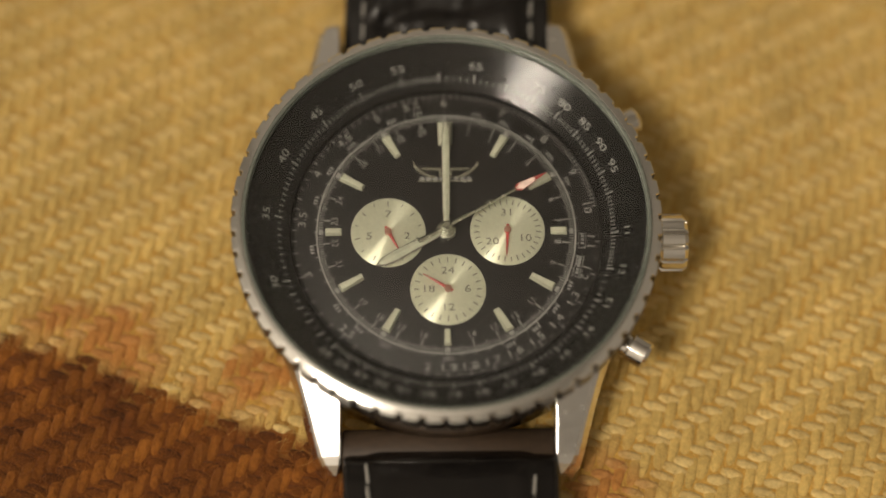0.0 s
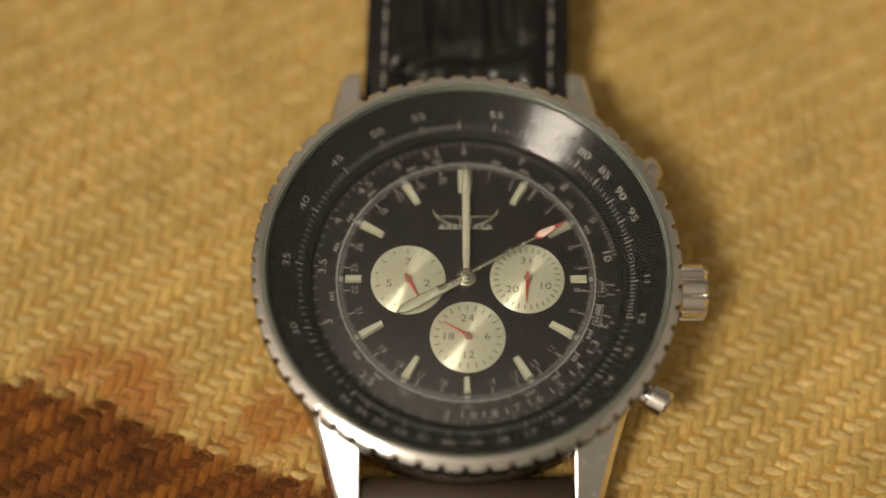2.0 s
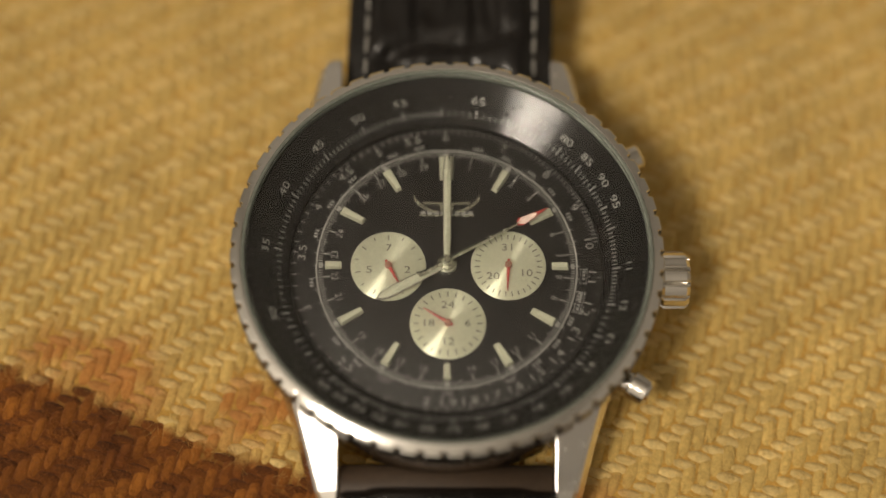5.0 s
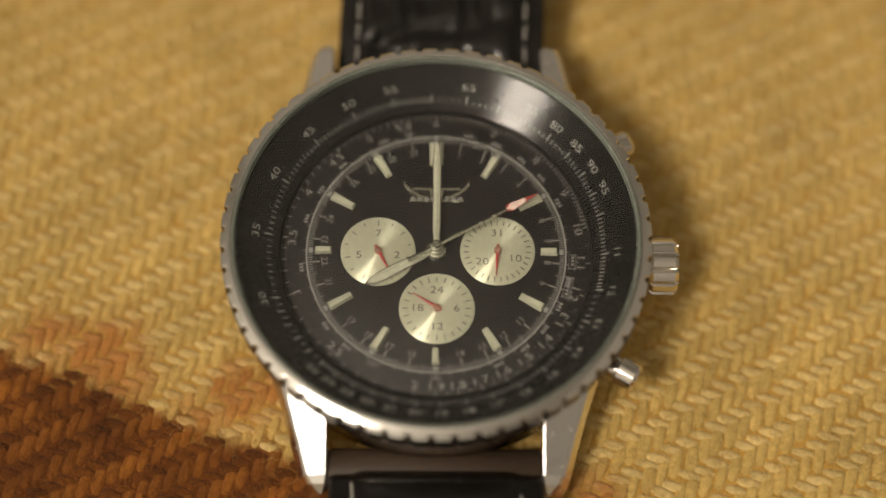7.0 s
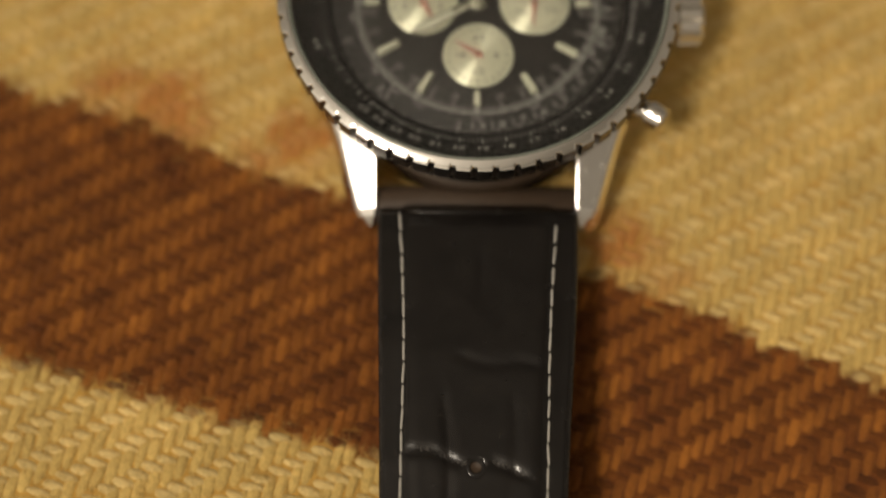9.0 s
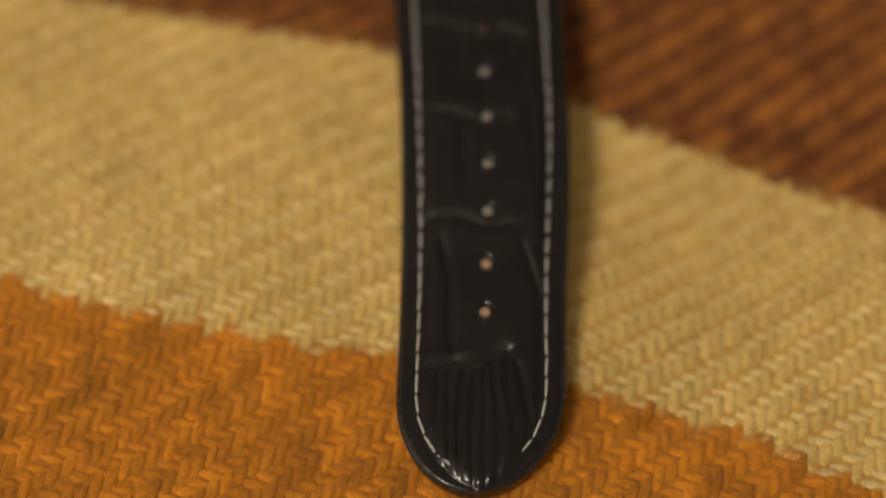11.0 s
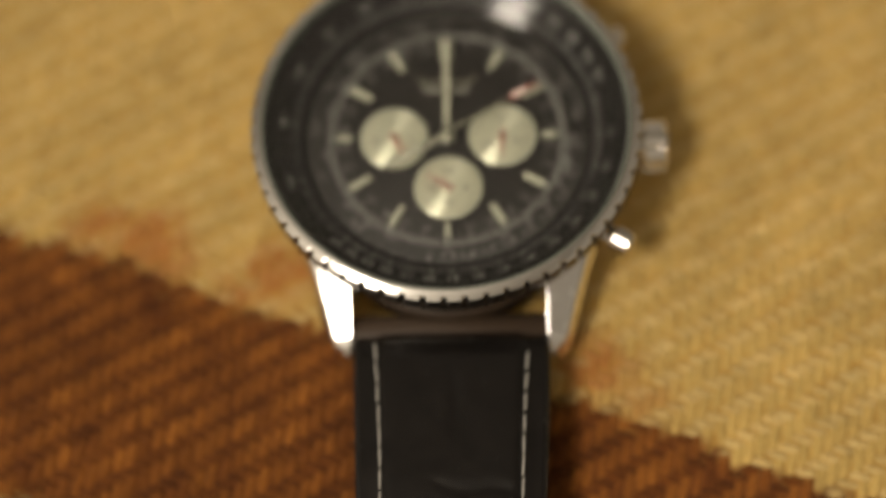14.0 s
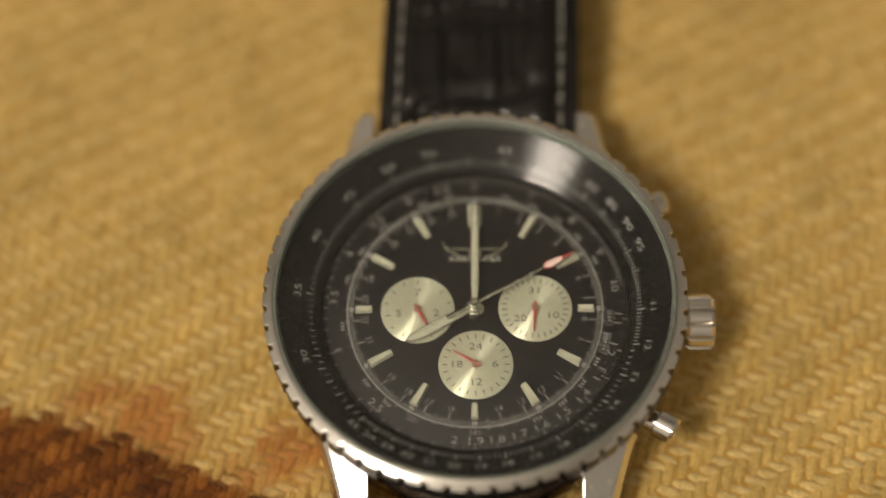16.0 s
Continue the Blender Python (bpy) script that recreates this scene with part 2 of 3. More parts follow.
RUST_SPOTS = ((-36.6, -8.0, 4.6, 1.5), (-42.0, -6.6, 4.0, 1.1), (-33.0, -11.0, 3.4, 0.9), (-20.4, -12.4, 3.8, 1.5), (-25.5, -15.0, 2.8, 0.8), (16.4, -25.2, 4.0, 1.4), (22.5, -29.5, 2.8, 0.6))


def rusty(x, y):
    """Patches where rust-coloured fibre was carded in, along the brown stripe's upper edge."""
    m = 0.0
    for px, py, r, k in RUST_SPOTS:
        d = math.hypot(x - px, (y - py) * 1.2) / r
        m = max(m, k * math.exp(-d * d) * (0.75 + 0.9 * noise.noise((x * 0.6, y * 0.6, 0.5))))
    return max(0.0, m)


def yarns(name, along, across, length, width, high, low, warp):
    """All floats of one yarn system: a rounded, slightly flattened lozenge each, diving at its ends."""
    rows, cols = 9, 6
    tt = np.linspace(-1, 1, rows)
    aa = np.linspace(0, math.pi, cols)
    grid = []
    for i in range(rows - 1):
        for j in range(cols - 1):
            grid.append((i * cols + j, i * cols + j + 1, (i + 1) * cols + j + 1, (i + 1) * cols + j))
    grid = np.array(grid)
    all_v, all_f, all_c = [], [], []
    count = 0
    for iu in range(-90, 91):
        for k in range(-34, 30):
            u = iu * PU
            v = (iu % 4 + 4 * k) * PV
            if not warp:
                u += PU * 1.5
                v -= PV  # weft floats show between the warp floats, one step on
            c = U * u + V * v
            x, y = c.x, c.y - 30
            if not (-72 < x < 74 and -134 < y < 62):
                continue
            x += rng.normal(0, 0.10)
            y += rng.normal(0, 0.10)
            w = width * rng.uniform(0.85, 1.15)
            L = length * rng.uniform(0.92, 1.1)
            h = high * rng.uniform(0.85, 1.2)
            lean = rng.normal(0, 0.05)
            d = Vector((along.x * math.cos(lean) - along.y * math.sin(lean), along.x * math.sin(lean) + along.y * math.cos(lean)))
            e = Vector((-d.y, d.x))
            prof = np.clip(1 - np.abs(tt) ** 2.6, 0, 1)
            wid = w * (0.62 + 0.38 * prof)
            base = low + (h - low) * prof + swell(x, y)
            cx = x + d.x * tt * L
            cy = y + d.y * tt * L
            off = np.cos(aa)[None, :] * wid[:, None]
            up = np.sin(aa)[None, :] * 0.24 * np.ones((rows, 1))
            px = cx[:, None] + e.x * off
            py = cy[:, None] + e.y * off
            pz = base[:, None] - 0.24 + up
            all_v.append(np.stack([px, py, pz], -1).reshape(-1, 3))
            all_f.append(grid + count)
            count += rows * cols
            tone = rng.uniform(0.89, 1.10) if warp else rng.uniform(0.92, 1.08)
            tint = np.ones((rows, cols, 4))
            for i in range(rows):  # a float is dyed nearly whole, so the stripes end in points
                tint[i, :, :3] = dye(0.5 * cx[i] + 0.5 * x, 0.5 * cy[i] + 0.5 * y, warp, tone)
            all_c.append(tint.reshape(-1, 4))
    verts, faces, colours = np.concatenate(all_v) * MM, np.concatenate(all_f), np.concatenate(all_c)
    me = bpy.data.meshes.new(name)
    me.vertices.add(len(verts))
    me.vertices.foreach_set("co", verts.ravel())
    me.loops.add(len(faces) * 4)
    me.loops.foreach_set("vertex_index", faces.ravel())
    me.polygons.add(len(faces))
    me.polygons.foreach_set("loop_start", np.arange(len(faces)) * 4)
    me.update(calc_edges=True)
    me.color_attributes.new("yarn", "FLOAT_COLOR", "POINT").data.foreach_set("color", colours.ravel())
    me.shade_smooth()
    return me


def backing():
    """The cloth under the raised yarns, as one sheet with the same stripes, out to its hem."""
    xs, ys = np.linspace(-420, 420, 281), np.linspace(-500, 420, 307)
    verts = [(x, y, swell(x, y) - 0.16) for y in ys for x in xs]
    k = len(xs)
    faces = [(j * k + i, j * k + i + 1, (j + 1) * k + i + 1, (j + 1) * k + i) for j in range(len(ys) - 1) for i in range(k - 1)]
    n_top = len(verts)
    verts += [(x, y, -9.2) for x, y in ((-420, -500), (420, -500), (420, 420), (-420, 420))]
    me = from_arrays("sheet", verts, faces + [(n_top + 3, n_top + 2, n_top + 1, n_top)])
    cols = []
    for x, y, z in verts:
        kind = stripe(x, y)
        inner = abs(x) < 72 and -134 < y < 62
        # under the yarns the cream backing carries that painted bounce light
        col = {"cream": GAP_GLOW if inner else OCHRE, "brown": BROWN, "orange": ORANGE * 0.8}[kind]
        cols.append((*col, 1.0))
    me.color_attributes.new("yarn", "FLOAT_COLOR", "POINT").data.foreach_set("color", np.array(cols, dtype=float).ravel())
    return me


blanket = tagged(new("blanket"), "cream woven wool blanket with dark brown and orange stripes", "blanket")
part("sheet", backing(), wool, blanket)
tagged(part("warp_yarn", yarns("warp_yarn", V, U, 2.05, 0.62, 0.10, -0.26, True), wool, blanket, "ochre upright yarns of the twill"), kind="stuff")
tagged(part("weft_yarn", yarns("weft_yarn", U, V, 1.28, 0.54, 0.10, -0.10, False), wool, blanket, "yarns that make the coloured stripes"), kind="stuff")


def fuzz(count):
    """Loose wool fibres standing off the cloth: thin bent ribbons in the local colour."""
    steps = 4
    verts, cols, faces = [], [], []
    for i in range(count):
        x, y = rng.uniform(-66, 68), rng.uniform(-126, 56)
        if i % 14 == 0:  # the darker wool is the hairier
            x = rng.triangular(-66, -66, 14)
            y = rng.uniform(brown_low(x), brown_top(x))
        col = dye(x + rng.normal(0, 0.4), y + rng.normal(0, 0.7), True, rng.uniform(0.8, 1.2))
        a, bend, length = rng.uniform(0, 6.283), rng.normal(0, 0.7), rng.uniform(0.7, 2.4)
        lift = rng.uniform(0.15, 0.55)
        px, py, z0 = x, y, swell(x, y) - 0.1
        for k in range(steps + 1):
            t = k / steps
            w = 0.018 * (1 - 0.6 * t)
            nx, ny = -math.sin(a), math.cos(a)
            z = z0 + lift * math.sin(t * math.pi * 0.8)
            verts += [((px + nx * w), (py + ny * w), z), ((px - nx * w), (py - ny * w), z + 0.02)]
            cols += [(*np.clip(col, 0, 1), 1.0)] * 2
            px, py = px + math.cos(a) * length / steps, py + math.sin(a) * length / steps
            a += bend / steps
        b = i * (steps + 1) * 2
        faces += [(b + 2 * k, b + 2 * k + 1, b + 2 * k + 3, b + 2 * k + 2) for k in range(steps)]
    me = from_arrays("fuzz", verts, faces)
    me.color_attributes.new("yarn", "FLOAT_COLOR", "POINT").data.foreach_set("color", np.array(cols).ravel())
    return me


tagged(part("fuzz", fuzz(120000), wool, blanket, "loose wool fibres"), kind="stuff")


# ---------------------------------------------------------------- the watch
watch = tagged(new("wristwatch"), "steel chronograph wristwatch with black dial and black leather strap", "watch")
DIAL = 9.5

case = part("case", lathe("case", [(0.0, 1.2), (16.5, 1.2), (18.5, 1.8), (20.4, 3.2), (21.2, 4.6), (21.2, 8.8), (21.0, 9.6), (20.8, 10.28), (20.4, 10.28), (20.4, 9.3), (0.0, 9.3)], 160),
            polished, watch, "polished round steel case")


def lug_mesh(sx, sy):
    """One curved, tapering horn with a bevelled outer edge."""
    n_steps = 14
    verts, faces = [], []
    for i in range(n_steps + 1):
        t = i / n_steps
        y = 13.5 + (11.2 if sy < 0 else 13.0) * t
        inner = 11.05 if sy < 0 else 11.5
        outer = 16.9 - (3.35 if sy < 0 else 2.9) * t ** 0.85
        top = 8.6 - 4.4 * t ** 1.25 if sy < 0 else 9.4 - 1.3 * t ** 1.6
        bottom = 2.2 - 0.9 * t
        if t > 0.86:
            k = (t - 0.86) / 0.14
            outer -= 0.75 * k * k
            inner += 0.35 * k * k
            top -= 0.9 * k * k
            bottom += 0.4 * k * k
        ring = [(inner, bottom), (inner, top - 0.14), (inner + 0.05, top - 0.04), (inner + 0.16, top), (outer - 1.0, top - 0.16 * (outer - inner - 1.4)), (outer - 0.6, top - 0.16 * (outer - inner - 1.4) - 0.3),
                (outer - 0.1, top - 1.9), (outer, top - 2.3), (outer - 0.25, bottom + 0.2), (outer - 0.6, bottom)]
        verts += [(sx * x, sy * y, z) for x, z in ring]
    k = 10
    for i in range(n_steps):
        for m in range(k):
            o = (m + 1) % k
            faces.append((i * k + m, i * k + o, (i + 1) * k + o, (i + 1) * k + m))
    faces += [tuple(range(k)), tuple(range(n_steps * k, n_steps * k + k))]
    bm = bmesh.new()
    vs = [bm.verts.new(v) for v in verts]
    for f in faces:
        bm.faces.new([vs[i] for i in f])
    me = bm_mesh("lug", bm)
    for p in me.polygons:
        p.use_smooth = len(p.vertices) == 4
    me.set_sharp_from_angle(angle=radians(11))
    return me


for sx in (-1, 1):
    for sy in (-1, 1):
        part("lug", lug_mesh(sx, sy), bright_steel, case, "polished steel lug")

TEETH = 60


def notch(r, z, a):
    if r < 22.05:
        return r
    x = (a * TEETH / (2 * math.pi) + 0.35) % 1.0
    d = abs(x - 0.5) * 2 * math.pi * 22.3 / TEETH
    deep = max(0.0, 1 - (d / 0.34) ** 2) ** 0.5 if d < 0.34 else 0.0
    return r - 0.44 * deep


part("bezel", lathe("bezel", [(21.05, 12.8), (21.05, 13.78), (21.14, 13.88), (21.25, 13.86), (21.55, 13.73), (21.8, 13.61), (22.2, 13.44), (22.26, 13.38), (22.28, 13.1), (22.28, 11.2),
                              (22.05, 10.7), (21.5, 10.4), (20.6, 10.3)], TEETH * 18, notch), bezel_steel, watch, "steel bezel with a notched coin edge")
bezel_me = bpy.data.objects["bezel"].data
# outer wall and notches take the steel with the shade painted in
bezel_me.materials.append(shaded_steel)
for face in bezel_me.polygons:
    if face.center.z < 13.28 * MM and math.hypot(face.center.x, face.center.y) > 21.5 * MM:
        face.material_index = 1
# added ring whose pale colour paints the highlight on the glass's chamfered edge
part("crystal_rim", lathe("crystal_rim", [(20.78, 13.1), (20.80, 13.78), (20.88, 13.90), (21.04, 13.87), (21.04, 12.9)], 180), rim_gleam, watch, "pale grey-green gleam along the crystal edge")
glass = part("crystal", lathe("crystal", [(0.0, 13.84), (20.6, 13.84), (20.76, 13.72), (20.76, 13.4), (0.0, 13.4)], 160, closed=False),
             crystal_glass, watch, "clear glass crystal")
glass.visible_shadow = False

# dial and sloping scale ring
dial = part("dial", disc("dial", 17.25, 8.7, DIAL, 128, 0.05), dial_black, watch, "matt black dial")
RING_IN, RING_OUT, RING_Z0, RING_Z1 = 16.45, 20.75, DIAL + 0.85, DIAL + 3.44
SLOPE = (RING_Z1 - RING_Z0) / (RING_OUT - RING_IN)
ring = part("scale_ring", lathe("scale_ring", [(RING_IN, RING_Z0), (RING_OUT, RING_Z1), (20.95, RING_Z1), (20.95, 9.35), (RING_IN, 9.35)], 180), ring_black, watch, "black sloping slide-rule ring")
me = ring.data
me.set_sharp_from_angle(angle=radians(20))

def rule_angle(v, start=79.6):
    """Place of a number on the slide rule; the outer scale is turned a little against the inner one."""
    return (360 * math.log10(v) + start) % 360


OUTER = 77.9


ticks = []
for i in range(10, 100):
    for sub in (range(10) if i < 12 else range(5) if i < 25 else range(2) if i < 60 else range(1)):
        v = i + sub / (10 if i < 12 else 5 if i < 25 else 2)
        a = rule_angle(v / 10, OUTER)
        major = sub == 0 and (i < 30 or i % 5 == 0)
        ticks.append((a, 17.2, 18.0 if major else 17.7, 0.17 if major else 0.10))
tick_ring("scale_marks", ticks, RING_Z0, print_grey, ring, SLOPE, RING_IN)
for v in (30, 35, 40, 45, 50, 55, 65, 75, 80, 85, 90, 95, 11, 12, 13, 14, 15, 16, 17, 18, 19, 20, 21, 22, 23, 24, 25):
    a = rule_angle(v / 10, OUTER)
    ob = numeral(str(v), 1.15 if v > 25 else 1.0, a, 18.8, RING_Z0 + (18.8 - RING_IN) * SLOPE + 0.02, print_white, ring, 112 < a < 245)
    x, y = polar(a, 1.0)
    tilt = Matrix.Rotation(math.atan(SLOPE), 4, Vector((y, -x, 0)))
    ob.matrix_basis = Matrix.Translation(ob.matrix_basis.translation) @ tilt @ ob.matrix_basis.to_3x3().to_4x4() @ Matrix.Diagonal((1.45, 1.0, 1.0, 1.0))

ticks = []
for i in range(10, 100):
    for sub in (range(2) if i < 20 else range(1)):
        a = rule_angle((i + sub / 2) / 10)
        ticks.append((a, 15.75, 16.25 if sub == 0 else 16.05, 0.12 if sub == 0 else 0.08))
tick_ring("slide_rule_marks", ticks, DIAL, print_grey, dial)
for body in ("2", "1.9", "1.8", "1.7", "1.6", "1.5", "1.4", "1.3", "1.2", "1.1", "10", "9", "8", "7", "6", "5.5", "5", "4.5", "4", "3.5", "3", "2.5"):
    v = float(body)
    a = rule_angle(v)
    ob = numeral(body, 1.2, a, 15.2, DIAL + 0.03, print_white, dial, 112 < a < 240)
    ob.matrix_basis = ob.matrix_basis @ Matrix.Diagonal((1.3, 1.0, 1.0, 1.0))
# unreadable three-figure marks as plain bars
bars = [(a + k * 1.5, 14.05, 14.45, 0.22) for a in (-24, -12, 14, 27, 40, 52, 66, 104, 116, 128, 140, 153, 220, 233, 262, 285, 300, 315) for k in (-1, 0, 1)]
tick_ring("small_scale_bars", bars, DIAL, print_grey, dial)
for body, a in (("240", 180), ("220", 207)):
    numeral(body, 0.8, a, 14.25, DIAL + 0.03, print_grey, dial, True)
# two framed panels beside the three o'clock baton, their print too small to read
for a, half, r0, r1 in ((94.5, 3.2, 13.95, 14.75), (106.5, 4.6, 13.95, 14.75)):
    frame_bars = [(a + d, r0, r1, 0.09) for d in (-half, half)] + [(a - half + half * 2 * k / 12, e, e + 0.09, 0.28) for k in range(13) for e in (r0, r1 - 0.09)]
    frame_bars += [(a + d, r0 + 0.25, r1 - 0.22, 0.26) for d in np.arange(-half + 1.2, half - 0.6, 1.6)]
    tick_ring("print_panel", frame_bars, DIAL, print_grey, dial)

# minute track with its numbers
part("track_line", lathe("track_line", [(13.56, DIAL), (13.56, DIAL + 0.05), (13.72, DIAL + 0.05), (13.72, DIAL)], 180), print_white, dial, "thin pale ring")
ticks = [(i * 1.2, 13.0 if i % 5 else 12.75, 13.5, 0.08) for i in range(300)] + [(i * 6, 13.72, 14.0, 0.10) for i in range(60)] + [(i * 12, 12.25, 13.0, 0.13) for i in range(1, 30) if i % 5]
tick_ring("minute_marks", ticks, DIAL, print_white, dial)
for i in range(1, 30):
    if i % 5:
        numeral(str(i), 1.0, i * 12, 11.8, DIAL + 0.03, print_white, dial, 90 < i * 12 < 270)

# a small pale square at the foot of each hour
for k in range(12):
    x, y = polar(30 * k, 13.2)
    part("hour_square", slab("hour_square", [(-0.24, -0.2), (0.24, -0.2), (0.24, 0.2), (-0.24, 0.2)], 0.0, 0.06), print_white, dial, at=(x, y, DIAL), turn=30 * k)

# applied hour markers
def marker_mesh(r0, r1, w0, w1):
    bm = bmesh.new()
    h = 0.45
    ring_low = [(-w0 / 2, r0, 0), (w0 / 2, r0, 0), (w1 / 2, r1, 0), (-w1 / 2, r1, 0)]
    ring_top = [(-w0 * 0.33, r0 + 0.12, h), (w0 * 0.33, r0 + 0.12, h), (w1 * 0.33, r1 - 0.12, h), (-w1 * 0.33, r1 - 0.12, h)]
    lo, hi = [bm.verts.new(c) for c in ring_low], [bm.verts.new(c) for c in ring_top]
    bm.faces.new(hi), bm.faces.new(lo[::-1])
    for i in range(4):
        bm.faces.new((lo[i], lo[(i + 1) % 4], hi[(i + 1) % 4], hi[i]))
    return bm_mesh("hour_marker", bm)


long_marker = marker_mesh(10.1, 12.85, 0.72, 1.02)
short_marker = marker_mesh(11.0, 12.75, 0.80, 0.86)
six_marker = marker_mesh(10.95, 12.75, 0.62, 0.78)
twelve_marker = marker_mesh(10.1, 12.85, 0.55, 0.72)
for k in range(1, 12):
    part("hour_marker", {3: short_marker, 9: short_marker, 6: six_marker}.get(k, long_marker), lume, dial, "cream faceted baton", at=(0, 0, DIAL), turn=30 * k)
for dx in (-0.45, 0.45):
    part("hour_marker", twelve_marker, lume, dial, "cream faceted baton", at=(dx, 0, DIAL))

# winged emblem: two swept wings, two brackets and a row of plain bars
emblem = part("emblem", slab("emblem", [(-2.9, 5.75), (2.9, 5.75), (2.9, 5.9), (-2.9, 5.9)], DIAL, DIAL + 0.12), hand_metal, dial, "pale applied winged emblem")
for s in (-1, 1):
    wing = [(0.9, 6.35), (1.5, 6.45), (2.5, 7.0), (3.2, 7.7), (3.55, 8.35), (3.45, 7.55), (2.95, 6.95), (2.3, 6.5), (1.4, 6.15)]
    part("wing", slab("wing", [(s * x, y) for x, y in (wing if s > 0 else wing[::-1])], DIAL, DIAL + 0.16), hand_metal, emblem)
    bracket = [(0.35, 7.35), (2.4, 7.4), (2.65, 7.15), (0.75, 7.1), (0.65, 6.3), (0.35, 6.3)]
    part("bracket", slab("bracket", [(s * x, y) for x, y in (bracket if s > 0 else bracket[::-1])], DIAL, DIAL + 0.16), hand_metal, emblem)
for i in range(8):
    part("name_bar", slab("name_bar", [(-0.26, -0.22), (0.26, -0.22), (0.26, 0.22), (-0.26, 0.22)], 0, 0.08), print_white, emblem, at=(-2.52 + 0.72 * i, 6.12, DIAL))


def hand_mesh(name, shape, h=0.22):
    """A flat hand with a ridge: shape is (distance, half width) from tail to tip."""
    verts, faces = [], []
    for d, w in shape:
        verts += [(-w, d, 0), (-w, d, h * 0.45), (0, d, h), (w, d, h * 0.45), (w, d, 0)]
    for i in range(len(shape) - 1):
        for m in range(4):
            faces.append((i * 5 + m, i * 5 + m + 1, i * 5 + m + 6, i * 5 + m + 5))
        faces.append((i * 5 + 4, i * 5, i * 5 + 5, i * 5 + 9))
    return from_arrays(name, verts, faces, False)


# subdials
for (cx, cy), label, marks, count, point, names in (
        ((-6.12, -0.08), "silver day subdial", 14, 7, 152, (("7", 0), ("2", 103), ("5", 257))),
        ((6.45, 0.05), "silver date subdial", 31, 31, 183, (("31", 0), ("10", 116), ("20", 232))),
        ((0.1, -6.55), "silver 24-hour subdial", 24, 24, 302, (("24", 0), ("6", 90), ("12", 180), ("18", 270)))):
    sub = part("subdial", disc("subdial", 3.95, 0.0, 0.10, 96, 0.06), subdial_silver, watch, label, at=(cx, cy, DIAL))
    tick_ring("subdial_marks", [(i * 360 / marks, 3.0 if i % 2 == 0 or count > 20 else 3.25, 3.55, 0.10) for i in range(marks)], 0.10, print_dark, sub)
    for body, a in names:
        x, y = polar(a, 2.05)
        ob = part("numeral", text_mesh(body, 1.12), print_dark, sub, at=(x, y, 0.12))
        ob.scale = (1.3, 1.0, 1.0)
    part("subdial_hand", hand_mesh("subdial_hand", [(-0.6, 0.14), (0.0, 0.20), (1.2, 0.14), (3.0, 0.05)], 0.10), red_paint, sub, "small red hand", at=(0, 0, 0.42), turn=point)
    part("hub", disc("hub", 0.38, 0.08, 0.58, 24, 0.08), hub_brown, sub, "small brownish hub")

# centre hands
part("hour_hand", hand_mesh("hour_hand", [(-0.5, 0.30), (0.0, 0.42), (0.9, 0.30), (1.4, 0.36), (6.2, 0.50), (7.5, 0.38), (8.2, 0.04)]), lume, watch, "cream hour hand", at=(0, 0, DIAL + 0.75), turn=240.5)
part("minute_hand", hand_mesh("minute_hand", [(-0.5, 0.30), (0.0, 0.40), (1.2, 0.26), (2.0, 0.34), (10.4, 0.36), (11.9, 0.26), (12.5, 0.04)]), lume, watch, "cream minute hand", at=(0, 0, DIAL + 1.10), turn=0.3)
part("hour_hand_frame", hand_mesh("hour_hand_frame", [(-0.6, 0.40), (0.0, 0.52), (0.9, 0.38), (1.4, 0.46), (6.2, 0.62), (7.6, 0.48), (8.5, 0.04)], 0.16), polished, watch, "steel edge of the hour hand",
     at=(0, 0, DIAL + 0.66), turn=240.5)
part("minute_hand_frame", hand_mesh("minute_hand_frame", [(-0.6, 0.38), (0.0, 0.48), (1.2, 0.34), (2.0, 0.43), (10.4, 0.45), (12.0, 0.34), (12.8, 0.04)], 0.16), polished, watch, "steel edge of the minute hand",
     at=(0, 0, DIAL + 1.01), turn=0.3)
second = part("second_hand", hand_mesh("second_hand", [(-3.4, 0.26), (-1.6, 0.20), (0.0, 0.24), (9.2, 0.15)], 0.12), hand_metal, watch, "thin steel second hand", at=(0, 0, DIAL + 1.42), turn=60)
part("tip_edge", hand_mesh("tip_edge", [(8.4, 0.10), (8.95, 0.48), (10.4, 0.30), (11.0, 0.24)], 0.10), red_paint, second, "red rim of the arrow head")
part("tip", hand_mesh("tip", [(8.6, 0.08), (9.2, 0.42), (10.3, 0.28), (10.9, 0.20)], 0.14), pink_tip, second, "pale arrow head")
part("point", hand_mesh("point", [(10.7, 0.24), (12.3, 0.04)], 0.13), red_paint, second, "red arrow point")
part("hand_hub", lathe("hand_hub", [(0.0, 1.85), (0.35, 1.85), (0.42, 1.75), (0.42, 1.6), (0.62, 1.55), (0.62, 1.15), (0.82, 1.10), (0.82, 0.72), (1.05, 0.66), (1.05, 0.0), (0.0, 0.0)], 32), hand_metal, watch, "stepped steel hub", at=(0, 0, DIAL))

# crown and pushers
def ribbed(r, ribs, depth):
    def f(q, z, a):
        return q - (depth * max(0.0, math.cos(a * ribs)) ** 4 if q > r - 0.3 else 0.0)
    return f


def sideways(me, angle):
    """Lay a turned part on its side, its top pointing out from the case."""
    me.transform(Matrix.Rotation(radians(90 - angle), 4, "Z") @ Matrix.Rotation(radians(90), 4, "Y"))
    return me


